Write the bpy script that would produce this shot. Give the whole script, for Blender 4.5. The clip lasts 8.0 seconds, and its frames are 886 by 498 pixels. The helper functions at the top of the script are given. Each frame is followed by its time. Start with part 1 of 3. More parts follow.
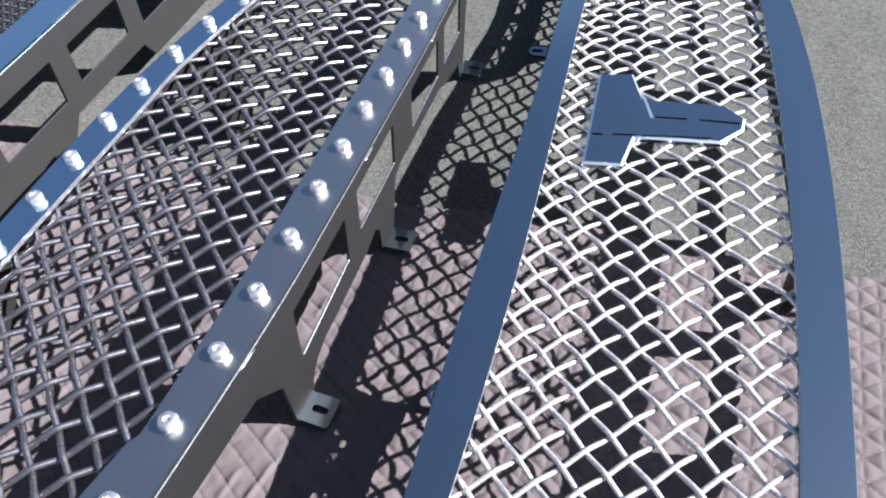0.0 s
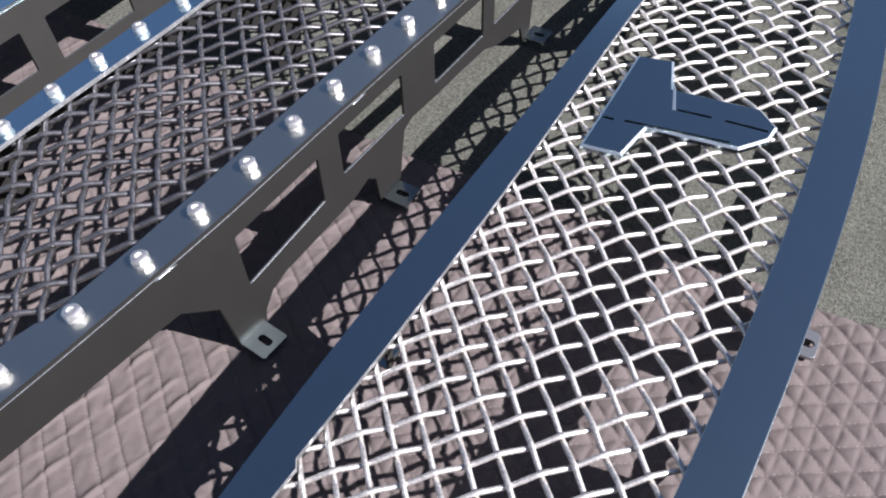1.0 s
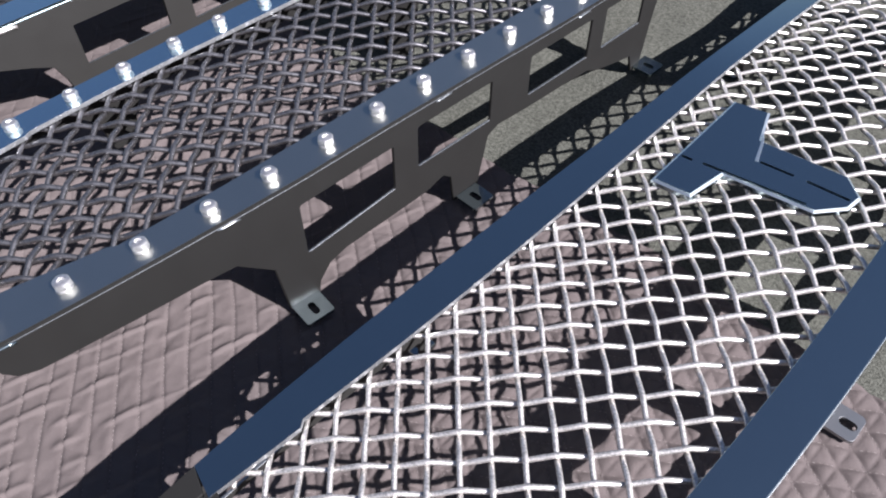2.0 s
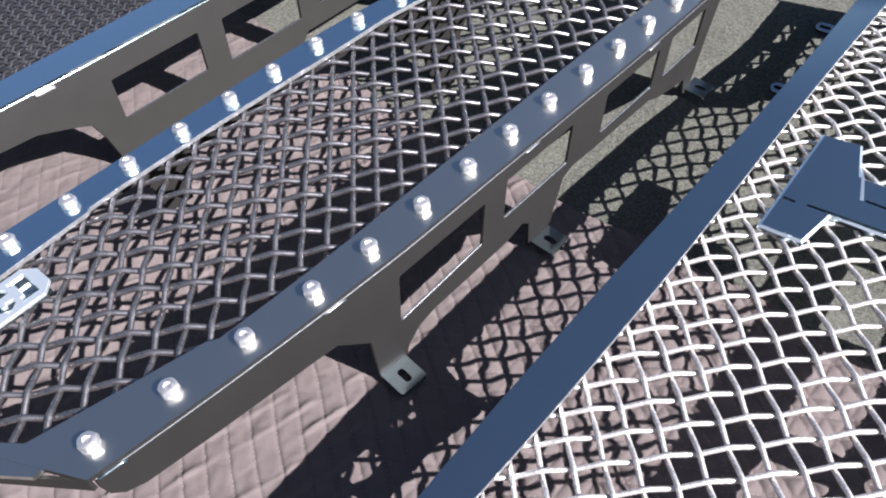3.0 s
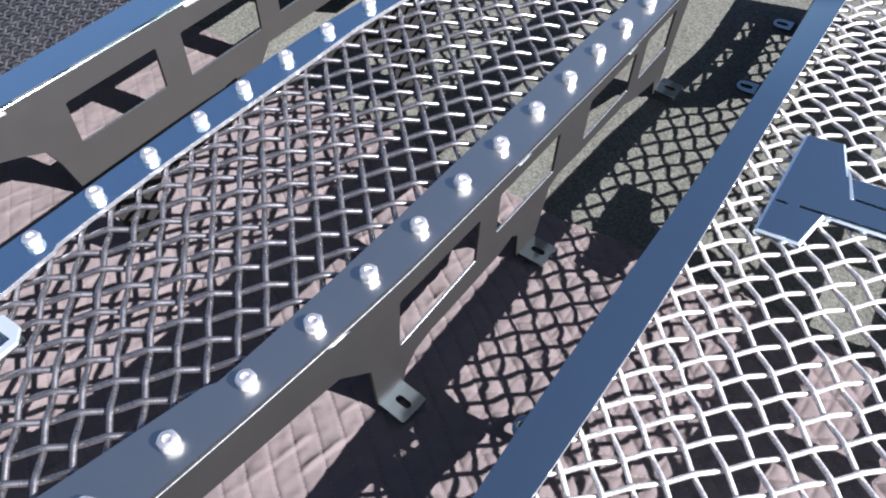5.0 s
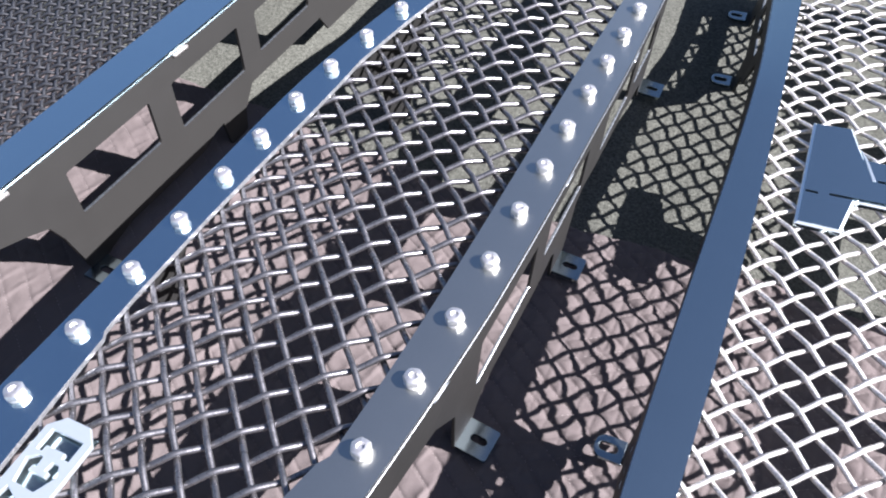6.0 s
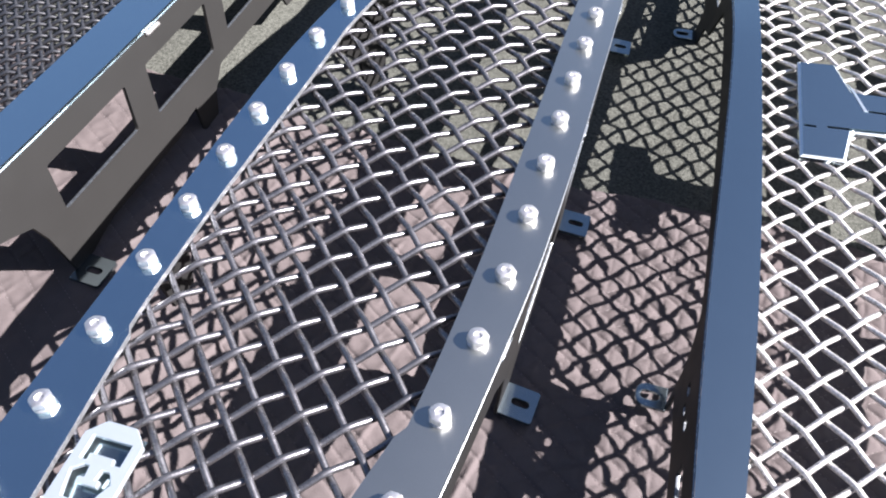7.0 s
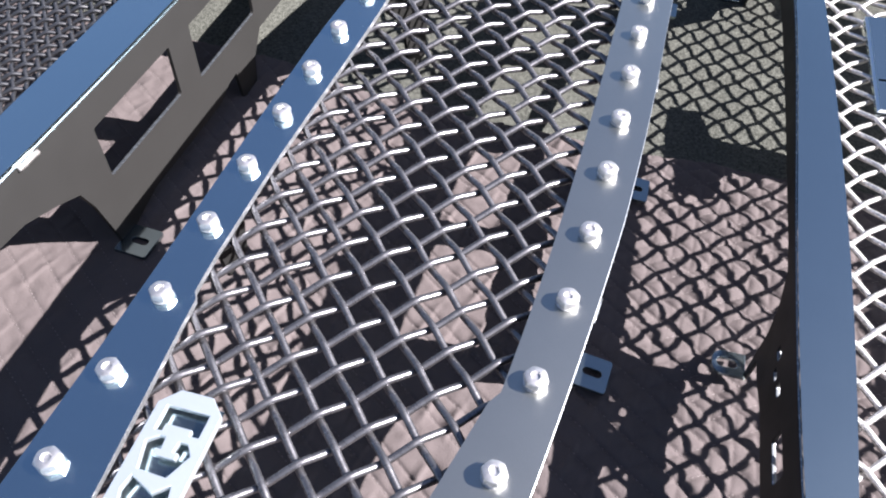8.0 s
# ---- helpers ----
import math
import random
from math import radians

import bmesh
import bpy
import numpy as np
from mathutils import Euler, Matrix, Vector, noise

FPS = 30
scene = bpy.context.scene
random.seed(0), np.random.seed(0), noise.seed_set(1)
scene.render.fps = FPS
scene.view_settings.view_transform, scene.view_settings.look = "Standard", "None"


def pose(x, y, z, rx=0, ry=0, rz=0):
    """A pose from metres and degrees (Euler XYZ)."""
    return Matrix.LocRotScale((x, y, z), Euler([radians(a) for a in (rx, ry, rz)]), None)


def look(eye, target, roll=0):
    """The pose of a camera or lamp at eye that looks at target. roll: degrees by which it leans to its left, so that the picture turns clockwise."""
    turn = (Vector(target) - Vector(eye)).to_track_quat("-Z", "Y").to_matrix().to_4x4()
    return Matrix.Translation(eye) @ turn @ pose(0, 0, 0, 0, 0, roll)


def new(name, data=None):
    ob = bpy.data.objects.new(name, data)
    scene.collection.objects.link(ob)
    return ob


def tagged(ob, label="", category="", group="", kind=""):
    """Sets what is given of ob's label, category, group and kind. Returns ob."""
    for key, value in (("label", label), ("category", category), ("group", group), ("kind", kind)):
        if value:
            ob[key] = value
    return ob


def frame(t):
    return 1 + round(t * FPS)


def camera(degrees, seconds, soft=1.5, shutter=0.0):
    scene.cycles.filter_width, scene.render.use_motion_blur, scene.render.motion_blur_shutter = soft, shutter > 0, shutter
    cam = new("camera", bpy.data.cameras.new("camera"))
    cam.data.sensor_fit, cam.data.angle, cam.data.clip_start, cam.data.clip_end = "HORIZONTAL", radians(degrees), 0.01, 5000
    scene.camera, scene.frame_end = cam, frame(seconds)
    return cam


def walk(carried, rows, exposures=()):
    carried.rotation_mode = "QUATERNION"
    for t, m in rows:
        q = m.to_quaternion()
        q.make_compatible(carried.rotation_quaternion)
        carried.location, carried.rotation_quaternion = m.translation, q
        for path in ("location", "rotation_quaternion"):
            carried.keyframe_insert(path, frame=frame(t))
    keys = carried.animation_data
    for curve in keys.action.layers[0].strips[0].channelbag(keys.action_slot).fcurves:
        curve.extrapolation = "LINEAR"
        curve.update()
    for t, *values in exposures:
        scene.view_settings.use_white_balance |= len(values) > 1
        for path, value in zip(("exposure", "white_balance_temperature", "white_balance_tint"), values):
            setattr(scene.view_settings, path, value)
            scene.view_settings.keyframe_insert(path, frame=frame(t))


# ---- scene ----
cam = camera(60.0, 8.0, soft=2.0)
PATH = [
    (0, (0.01938, -0.00446, 0.37088), (-0.00780, 0.33540, 0.00514), -3.32),
    (0.5, (0.07875, 0.01293, 0.36531), (-0.00646, 0.33767, -0.00521), -4.43),
    (1, (0.11817, 0.01834, 0.35535), (-0.00327, 0.32579, -0.01978), -4.93),
    (1.5, (0.15187, 0.02334, 0.35116), (-0.00334, 0.32354, -0.01734), -3.69),
    (2, (0.14802, 0.02178, 0.35892), (-0.03684, 0.30437, -0.00982), -2.44),
    (2.2, (0.12592, 0.02157, 0.36631), (-0.05197, 0.30226, -0.00727), -1.50),
    (3.3, (0.05000, 0.02467, 0.37134), (-0.09913, 0.32109, -0.00269), -2.36),
    (3.5, (0.04238, 0.02479, 0.37167), (-0.09878, 0.32475, -0.00262), -1.70),
    (4, (0.03257, 0.02302, 0.37200), (-0.10409, 0.32466, -0.00262), -1.66),
    (4.2, (0.0320, 0.0230, 0.3710), (-0.515, 1.239, -1.119), -1.9),
    (5.3, (0.0150, 0.0300, 0.3670), (-0.443, 1.260, -1.142), 0.8),
    (5.5, (-0.00851, 0.02647, 0.36794), (-0.11497, 0.34087, -0.00598), 0.26),
    (6, (-0.05431, 0.02306, 0.36958), (-0.11763, 0.34931, -0.00398), 0.94),
    (6.5, (-0.08506, 0.01820, 0.35861), (-0.10920, 0.34947, -0.01513), 2.02),
    (7, (-0.10954, 0.01257, 0.34667), (-0.11693, 0.34448, -0.02720), 2.88),
    (7.5, (-0.13061, 0.01200, 0.33106), (-0.13365, 0.34239, -0.04422), 2.93),
    (8, (-0.14154, 0.01420, 0.32429), (-0.14816, 0.34012, -0.05483), 2.22),
]
walk(cam, [(t, look(eye, target, roll)) for t, eye, target, roll in PATH],
     exposures=[(0, 1.92, 5930, 18), (0.5, 1.72, 6130, 18), (1.0, 1.51, 6230, 18), (1.5, 1.45, 6280, 18), (2.0, 1.41, 6180, 18), (2.2, 1.47, 6180, 18), (3.3, 1.95, 6280, 18), (4.0, 2.06, 6180, 18), (5.5, 2.10, 6080, 18), (7.0, 2.10, 6280, 18), (8.0, 2.07, 6280, 18)])

from mathutils.geometry import delaunay_2d_cdt

# ---- light ----
SUN_DIR = Vector((0.755, -0.066, 0.640)).normalized()
world = bpy.data.worlds.new("sky")
scene.world = world
world.use_nodes = True
wn, wl = world.node_tree.nodes, world.node_tree.links
sky = wn.new("ShaderNodeTexSky")
sky.sky_type, sky.sun_disc = "NISHITA", False
sky.sun_elevation, sky.sun_rotation = math.asin(SUN_DIR.z), radians(95.0)
sky.air_density, sky.dust_density, sky.ozone_density = 1.0, 1.0, 2.8
wl.new(sky.outputs[0], wn["Background"].inputs[0])
wn["Background"].inputs[1].default_value = 0.0295
sun = new("sun", bpy.data.lights.new("sun", "SUN"))
sun.data.energy, sun.data.angle, sun.data.color = 5.0, radians(0.53), (1.0, 0.965, 0.915)
sun.matrix_world = look(SUN_DIR * 3, (0, 0, 0))


# ---- materials ----
def material(name, base, rough, metal=0.0, vary=0.12, scale=60.0, bump=0.0, bump_scale=900.0, rough_vary=0.08, spec=0.5, broad=0.0, share=0.5, crisp=False):
    m = bpy.data.materials.new(name)
    m.use_nodes = True
    n, l = m.node_tree.nodes, m.node_tree.links
    b = n["Principled BSDF"]
    b.inputs["Metallic"].default_value = metal
    b.inputs["Specular IOR Level"].default_value = spec
    tc = n.new("ShaderNodeTexCoord")
    big, fine = n.new("ShaderNodeTexNoise"), n.new("ShaderNodeTexNoise")
    for node, s, d in ((big, scale, 3.0), (fine, bump_scale, 4.0)):
        node.inputs["Scale"].default_value, node.inputs["Detail"].default_value = s, d
        l.new(tc.outputs["Object"], node.inputs["Vector"])
    mix = n.new("ShaderNodeMix")
    mix.data_type = "RGBA"
    mix.inputs["A"].default_value = (*[c * (1 - vary) for c in base], 1)
    mix.inputs["B"].default_value = (*[min(1, c * (1 + vary)) for c in base], 1)
    add = n.new("ShaderNodeMath")
    add.operation = "ADD"
    half = n.new("ShaderNodeMath")
    half.operation, half.inputs[1].default_value = "MULTIPLY", 0.5
    l.new(big.outputs["Fac"], add.inputs[0])
    l.new(fine.outputs["Fac"], add.inputs[1])
    l.new(add.outputs[0], half.inputs[0])
    if crisp:
        steep = n.new("ShaderNodeMapRange")
        steep.inputs["From Min"].default_value, steep.inputs["From Max"].default_value = 0.39, 0.61
        l.new(half.outputs[0], steep.inputs["Value"])
        half = steep
    l.new(half.outputs[0], mix.inputs["Factor"])
    l.new(mix.outputs["Result"], b.inputs["Base Color"])
    ramp = n.new("ShaderNodeMapRange")
    ramp.inputs["From Min"].default_value, ramp.inputs["From Max"].default_value = 0.3, 0.7
    ramp.inputs["To Min"].default_value, ramp.inputs["To Max"].default_value = max(0.02, rough - rough_vary), rough + rough_vary
    l.new(big.outputs["Fac"], ramp.inputs["Value"])
    l.new(ramp.outputs["Result"], b.inputs["Roughness"])
    if bump:
        bp = n.new("ShaderNodeBump")
        bp.inputs["Strength"].default_value, bp.inputs["Distance"].default_value = 1.0, bump
        l.new(fine.outputs["Fac"], bp.inputs["Height"])
        l.new(bp.outputs["Normal"], b.inputs["Normal"])
    if broad:
        b2 = n.new("ShaderNodeBsdfPrincipled")
        b2.inputs["Metallic"].default_value, b2.inputs["Roughness"].default_value = metal, broad
        l.new(mix.outputs["Result"], b2.inputs["Base Color"])
        both = n.new("ShaderNodeMixShader")
        both.inputs[0].default_value = share
        l.new(b.outputs[0], both.inputs[1])
        l.new(b2.outputs[0], both.inputs[2])
        l.new(both.outputs[0], n["Material Output"].inputs["Surface"])
    return m


SATIN = material("satin_dark_paint", (0.0225, 0.0223, 0.0212), 0.56, vary=0.07, bump=0.000006, bump_scale=1600, rough_vary=0.04, spec=0.22)
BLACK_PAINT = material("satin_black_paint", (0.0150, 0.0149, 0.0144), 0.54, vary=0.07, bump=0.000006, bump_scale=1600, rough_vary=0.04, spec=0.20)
CUT = material("bright_cut_steel", (0.42, 0.45, 0.47), 0.25, metal=1.0, vary=0.25, scale=300, rough_vary=0.08, broad=0.55, share=0.5)
TAB = material("dull_steel", (0.285, 0.345, 0.365), 0.16, metal=1.0, vary=0.08, bump=0.000004, bump_scale=1600, rough_vary=0.03, broad=0.50, share=0.11)
# brighter copy of TAB: the sun on the +x tabs is put into its colour
LIT_TAB = material("lit_dull_steel", (0.35, 0.36, 0.37), 0.25, metal=1.0, vary=0.10, bump=0.000004, bump_scale=1600, rough_vary=0.04, broad=0.52, share=0.50)
RAIL = material("polished_dark_steel", (0.405, 0.495, 0.520), 0.07, metal=1.0, vary=0.05, bump=0.000003, bump_scale=1200, rough_vary=0.02, broad=0.42, share=0.09)
# in these two the reflected blue sky is partly put into the metal's colour
SKY_RAIL = material("polished_steel_sky_tint", (0.74, 0.94, 1.0), 0.07, metal=1.0, vary=0.04, bump=0.000003, bump_scale=1200, rough_vary=0.02, broad=0.40, share=0.13)
DIM_SKY_RAIL = material("polished_steel_dim_sky_tint", (0.62, 0.78, 0.84), 0.08, metal=1.0, vary=0.05, bump=0.000003, bump_scale=1200, rough_vary=0.02, broad=0.40, share=0.08)
BRUSHED = material("brushed_dark_steel", (0.570, 0.585, 0.545), 0.10, metal=1.0, vary=0.07, bump=0.000004, bump_scale=1200, rough_vary=0.03, broad=0.40, share=0.41)
BRIGHT = material("bright_satin_plate", (0.90, 0.97, 1.0), 0.12, metal=1.0, vary=0.03, scale=120, rough_vary=0.03, broad=0.50, share=0.40)
BADGE = material("bright_badge_plate", (0.90, 0.97, 1.0), 0.12, metal=1.0, vary=0.04, scale=120, rough_vary=0.03, broad=0.68, share=0.46)
# brighter metal that paints the sun's glint along the rail edges
LIT_EDGE = material("bright_lit_edge", (0.54, 0.56, 0.57), 0.24, metal=1.0, vary=0.18, scale=300, rough_vary=0.08, broad=0.62, share=0.6)
POLISHED = material("polished_stainless", (0.67, 0.65, 0.625), 0.19, metal=1.0, vary=0.26, scale=800, bump=0.00007, bump_scale=1300, rough_vary=0.05, broad=0.70, share=0.54, crisp=True)
CHROME = material("bright_zinc", (0.90, 0.87, 0.84), 0.14, metal=1.0, vary=0.45, scale=700, bump=0.00035, bump_scale=800, rough_vary=0.05, broad=0.60, share=0.45)
DARK_STEEL = material("dark_steel_wire", (0.215, 0.213, 0.222), 0.29, metal=1.0, vary=0.36, scale=300, bump=0.00007, bump_scale=1700, rough_vary=0.08, broad=0.66, share=0.36)
BLACK_WIRE = material("black_wire", (0.020, 0.021, 0.024), 0.32, metal=0.0, vary=0.25, scale=150, bump=0.00002, bump_scale=2500, spec=0.9)
BLANKET = material("quilted_cotton", (0.103, 0.0875, 0.0860), 0.92, vary=0.20, scale=45, bump=0.00025, bump_scale=1500, spec=0.15)
THREAD = material("cotton_thread", (0.135, 0.116, 0.113), 0.85, vary=0.1, scale=300)
PALE_THREAD = material("pale_cotton_thread", (0.175, 0.155, 0.150), 0.85, vary=0.1, scale=300)
CARPET = material("grey_carpet", (0.078, 0.081, 0.070), 0.95, vary=0.40, scale=420, bump=0.0010, bump_scale=900, spec=0.1, crisp=True)


# ---- building helpers ----
def link(name, me, mat, parent=None, label="", bevel=0.0, smooth=False):
    """One mesh object, its coordinates in the world's, under its parent where there is one."""
    ob = new(name, me)
    if mat and not me.materials:
        me.materials.append(mat)
    if smooth:
        me.polygons.foreach_set("use_smooth", [True] * len(me.polygons))
    if parent:
        ob.parent = parent
        ob.matrix_parent_inverse = Matrix.Translation(-base_of(parent))
    if label:
        ob["label"] = label
    if bevel:
        mod = ob.modifiers.new("edge", "BEVEL")
        mod.width, mod.segments, mod.limit_method, mod.angle_limit = bevel, 2, "ANGLE", radians(40)
    return ob


def base_of(ob):
    """The world place of an Empty, or of a part, whose mesh lies in the world's coordinates."""
    return Vector(ob.location) if ob.parent is None else Vector((0, 0, 0))


def part(name, bm, mat, parent, label="", bevel=0.0, smooth=False, cut=None, rim=-1):
    """cut is the material of a sheet's cut faces, rim the slot of its bevelled edges."""
    me = bpy.data.meshes.new(name)
    bm.to_mesh(me)
    bm.free()
    if cut:
        me.materials.append(mat)
        me.materials.append(cut)
    ob = link(name, me, mat, parent, label, bevel, smooth)
    if bevel:
        ob.modifiers["edge"].material = rim
    return ob


def sheet(outline, holes, thick, place):
    """A plate cut to an outline with holes, laid out by place(u, v, w) with w from 0 to thick."""
    loops = [list(outline), *[list(h) for h in holes]]
    pts, edges = [], []
    for loop in loops:
        k = len(pts)
        pts += [Vector(p) for p in loop]
        edges += [(k + i, k + (i + 1) % len(loop)) for i in range(len(loop))]
    flat, _, tris, _, _, _ = delaunay_2d_cdt(pts, edges, [], 0, 1e-7)

    def solid(p):
        odd = False
        for loop in loops:
            for a, b in zip(loop, loop[1:] + loop[:1]):
                if (a[1] > p.y) != (b[1] > p.y) and p.x < a[0] + (b[0] - a[0]) * (p.y - a[1]) / (b[1] - a[1]):
                    odd = not odd
        return odd
    tris = [t for t in tris if solid((flat[t[0]] + flat[t[1]] + flat[t[2]]) / 3)]
    bm = bmesh.new()
    used = sorted({i for t in tris for i in t})
    low = {i: bm.verts.new(place(flat[i].x, flat[i].y, 0)) for i in used}
    top = {i: bm.verts.new(place(flat[i].x, flat[i].y, thick)) for i in used}
    rim = {}
    for t in tris:
        bm.faces.new([top[i] for i in t])
        bm.faces.new([low[i] for i in reversed(t)])
        for a, b in zip(t, (*t[1:], t[0])):
            rim[(min(a, b), max(a, b))] = None if (min(a, b), max(a, b)) in rim else (a, b)
    for pair in rim.values():
        if pair:
            a, b = pair
            bm.faces.new((low[a], low[b], top[b], top[a])).material_index = 1
    bmesh.ops.recalc_face_normals(bm, faces=bm.faces[:])
    return bm


def inset(poly, d):
    """A closed polygon moved inwards by d."""
    area = sum(a[0] * b[1] - b[0] * a[1] for a, b in zip(poly, poly[1:] + poly[:1]))
    s = 1 if area > 0 else -1
    out = []
    for i, p in enumerate(poly):
        p0, p, p1 = Vector(poly[i - 1]), Vector(p), Vector(poly[(i + 1) % len(poly)])
        e0, e1 = (p - p0).normalized(), (p1 - p).normalized()
        n0, n1 = Vector((-e0.y, e0.x)) * s, Vector((-e1.y, e1.x)) * s
        m = (n0 + n1)
        m = m / max(0.35, m.length_squared / 2)
        out.append(tuple(p + m * d))
    return out


def rounded(y0, y1, z0, z1, r=0.0014, steps=3):
    """A window with rounded corners."""
    out, r = [], min(r, 0.3 * (z1 - z0), 0.3 * (y1 - y0))
    for cy, cz, a in ((y1 - r, z1 - r, 0), (y0 + r, z1 - r, 90), (y0 + r, z0 + r, 180), (y1 - r, z0 + r, 270)):
        for k in range(steps + 1):
            q = radians(a + 90 * k / steps)
            out.append((cy + r * math.cos(q), cz + r * math.sin(q)))
    return out


def curve(c, lo, hi):
    """A plan line x(y) from polynomial coefficients, going on straight past lo and hi."""
    d = np.polyder(np.array(c))

    def x(y):
        k = min(max(y, lo), hi)
        return float(np.polyval(c, k) + np.polyval(d, k) * (y - k))
    return x


def stations(y0, y1, step=0.012):
    return [y0 + (y1 - y0) * k / max(1, round((y1 - y0) / step)) for k in range(max(1, round((y1 - y0) / step)) + 1)]


# ---- ground and blanket ----
EDGE = lambda x: 0.3800 - 0.238 * x + 0.003 * math.sin(x * 23) + 0.0015 * math.sin(x * 71 + 1)  # the blanket's far edge


def rise(x):
    """The blanket lies on a fold that lifts it on the -x side."""
    k = min(1, max(0, (-x - 0.20) / 0.11))
    return 0.019 * k * k * (3 - 2 * k) * min(1, max(0, (x + 0.76) / 0.14))


STITCHED = ((-0.350, 0.937, 0.0119, 0.0003), (0.730, 0.683, 0.0128, 0.0041))  # the two sewn sets of seams
FOLD = (-0.960, 0.281, 0.0111, -0.0033)  # soft folds across the cells
CREASE = (-0.880, 0.470, 0.0135, 0.001)  # short raised creases in the slack cloth


def waver(x, y, gap):
    return 0.0016 * noise.noise((x * 22, y * 22, gap * 900))


def off_line(x, y, ax, ay, gap, off):
    """Distance to the nearest line of a set of seams."""
    return gap * (0.5 - abs(((ax * x + ay * y + off + waver(x, y, gap)) / gap) % 1.0 - 0.5))


def quilt(x, y):
    """Height of the padded quilting, which is puffed up on the +x side and slack on the other."""
    k = min(1, max(0, (x + 0.10) / 0.12))
    h = 1.0
    for seam, slack in zip(STITCHED, (0.10, 0.55)):
        deep = slack + (0.90 - slack) * k
        deep *= 0.9 + 0.3 * noise.noise((x * 40, y * 40, seam[2] * 700))
        h *= 1 - deep * math.exp(-off_line(x, y, *seam) / (0.0008 + 0.0013 * k))
    if k > 0:
        h *= 1 - 0.45 * k * math.exp(-off_line(x, y, *FOLD) / 0.0013)
        h *= 1 + 0.2 * k
    slack = min(1, max(0, (-x - 0.04) / 0.05))
    if slack > 0:
        gate = min(1, max(0, 0.40 + 1.7 * noise.noise((x * 50, y * 50, 11.0))))
        ax, ay, gap, off = CREASE
        d = gap * (((ax * x + ay * y + off + waver(x, y, gap)) / gap) % 1.0 - 0.5)
        h += slack * gate * 0.95 * math.exp(-(d / (0.0010 if d < 0 else 0.0028)) ** 2)  # steep on the one side
    return h


def blanket_z(x, y, v):
    fall = min(1.0, v / 0.0016)
    z = -0.0062 + 0.0042 * fall + fall * (0.0023 * (1 - 0.6 * min(1, max(0, (-x - 0.22) / 0.08))) * quilt(x, y) * min(1.0, 0.4 + v / 0.006) - 0.0010 * min(1, v / 0.03)) + rise(x)
    return z + fall * 0.0014 * noise.noise((x * 9, y * 9, 0.3)) + fall * (0.0008 * noise.noise((x * 75, y * 75, 4.0)) + 0.0005 * noise.noise((x * 170, y * 170, 7.0)))


def stitching(parent):
    """Short raised stitches along the seams."""
    verts, faces, slots = [], [], []
    for n, (ax, ay, gap, off) in enumerate(STITCHED):
        dx, dy = ay, -ax
        for k in range(-60, 60):
            for m in range(-300, 300):
                t = m * 0.0029 + 0.0011 * (k % 3)
                c = (k + 0.0) * gap - off
                x, y = ax * c + dx * t, ay * c + dy * t
                if not (-0.42 < x < 0.33 and 0.03 < y < EDGE(x) - 0.006) or random.random() < ((1.0 if x < -0.03 else 0.30) if n == 0 else 0.15):
                    continue
                w = waver(x, y, gap)
                x, y = x - ax * w, y - ay * w
                z = blanket_z(x, y, EDGE(x) - y) + 0.0003
                h, b = (0.00085, 0.00028) if n else (0.00125, 0.00026)
                i = len(verts)
                verts += [(x - dx * h, y - dy * h, z), (x + dx * h, y + dy * h, z), (x - ax * b, y - ay * b, z + 0.0001), (x + ax * b, y + ay * b, z + 0.0001), (x, y, z + 0.00025)]
                faces += [(i, i + 2, i + 4), (i + 2, i + 1, i + 4), (i + 1, i + 3, i + 4), (i + 3, i, i + 4), (i, i + 3, i + 1, i + 2)]
                slots += [1 if random.random() < 0.5 else 0] * 5
    me = bpy.data.meshes.new("stitching")
    me.from_pydata(verts, [], faces)
    me.materials.append(THREAD)
    me.materials.append(PALE_THREAD)
    me.polygons.foreach_set("material_index", slots)
    tagged(link("stitching", me, THREAD, parent), "pale broken stitches along the seams", kind="stuff")


def blanket():
    def axis(lo, hi, fine_lo, fine_hi, fine, coarse):
        out, v = [], lo
        while v < hi:
            out.append(v)
            v += fine if fine_lo <= v <= fine_hi else coarse
        return out + [hi]
    xs = axis(-0.78, 0.62, -0.40, 0.33, 0.0008, 0.010)
    vs = axis(0.0, 0.95, 0.0, 0.41, 0.0008, 0.010)
    verts, faces = [], []
    for v in vs:
        for x in xs:
            y = EDGE(x) - v
            z = -0.0095 if x in (xs[0], xs[-1]) or v in (vs[0], vs[-1]) else blanket_z(x, y, v)
            verts.append((x, y, z))
    w = len(xs)
    for j in range(len(vs) - 1):
        for i in range(w - 1):
            faces.append((j * w + i, (j + 1) * w + i, (j + 1) * w + i + 1, j * w + i + 1))
    me = bpy.data.meshes.new("moving_blanket")
    me.from_pydata(verts, [], faces)
    ob = link("moving_blanket", me, BLANKET, smooth=True)
    tagged(ob, "mauve-brown quilted moving blanket spread over the carpet", "blanket")
    stitching(ob)


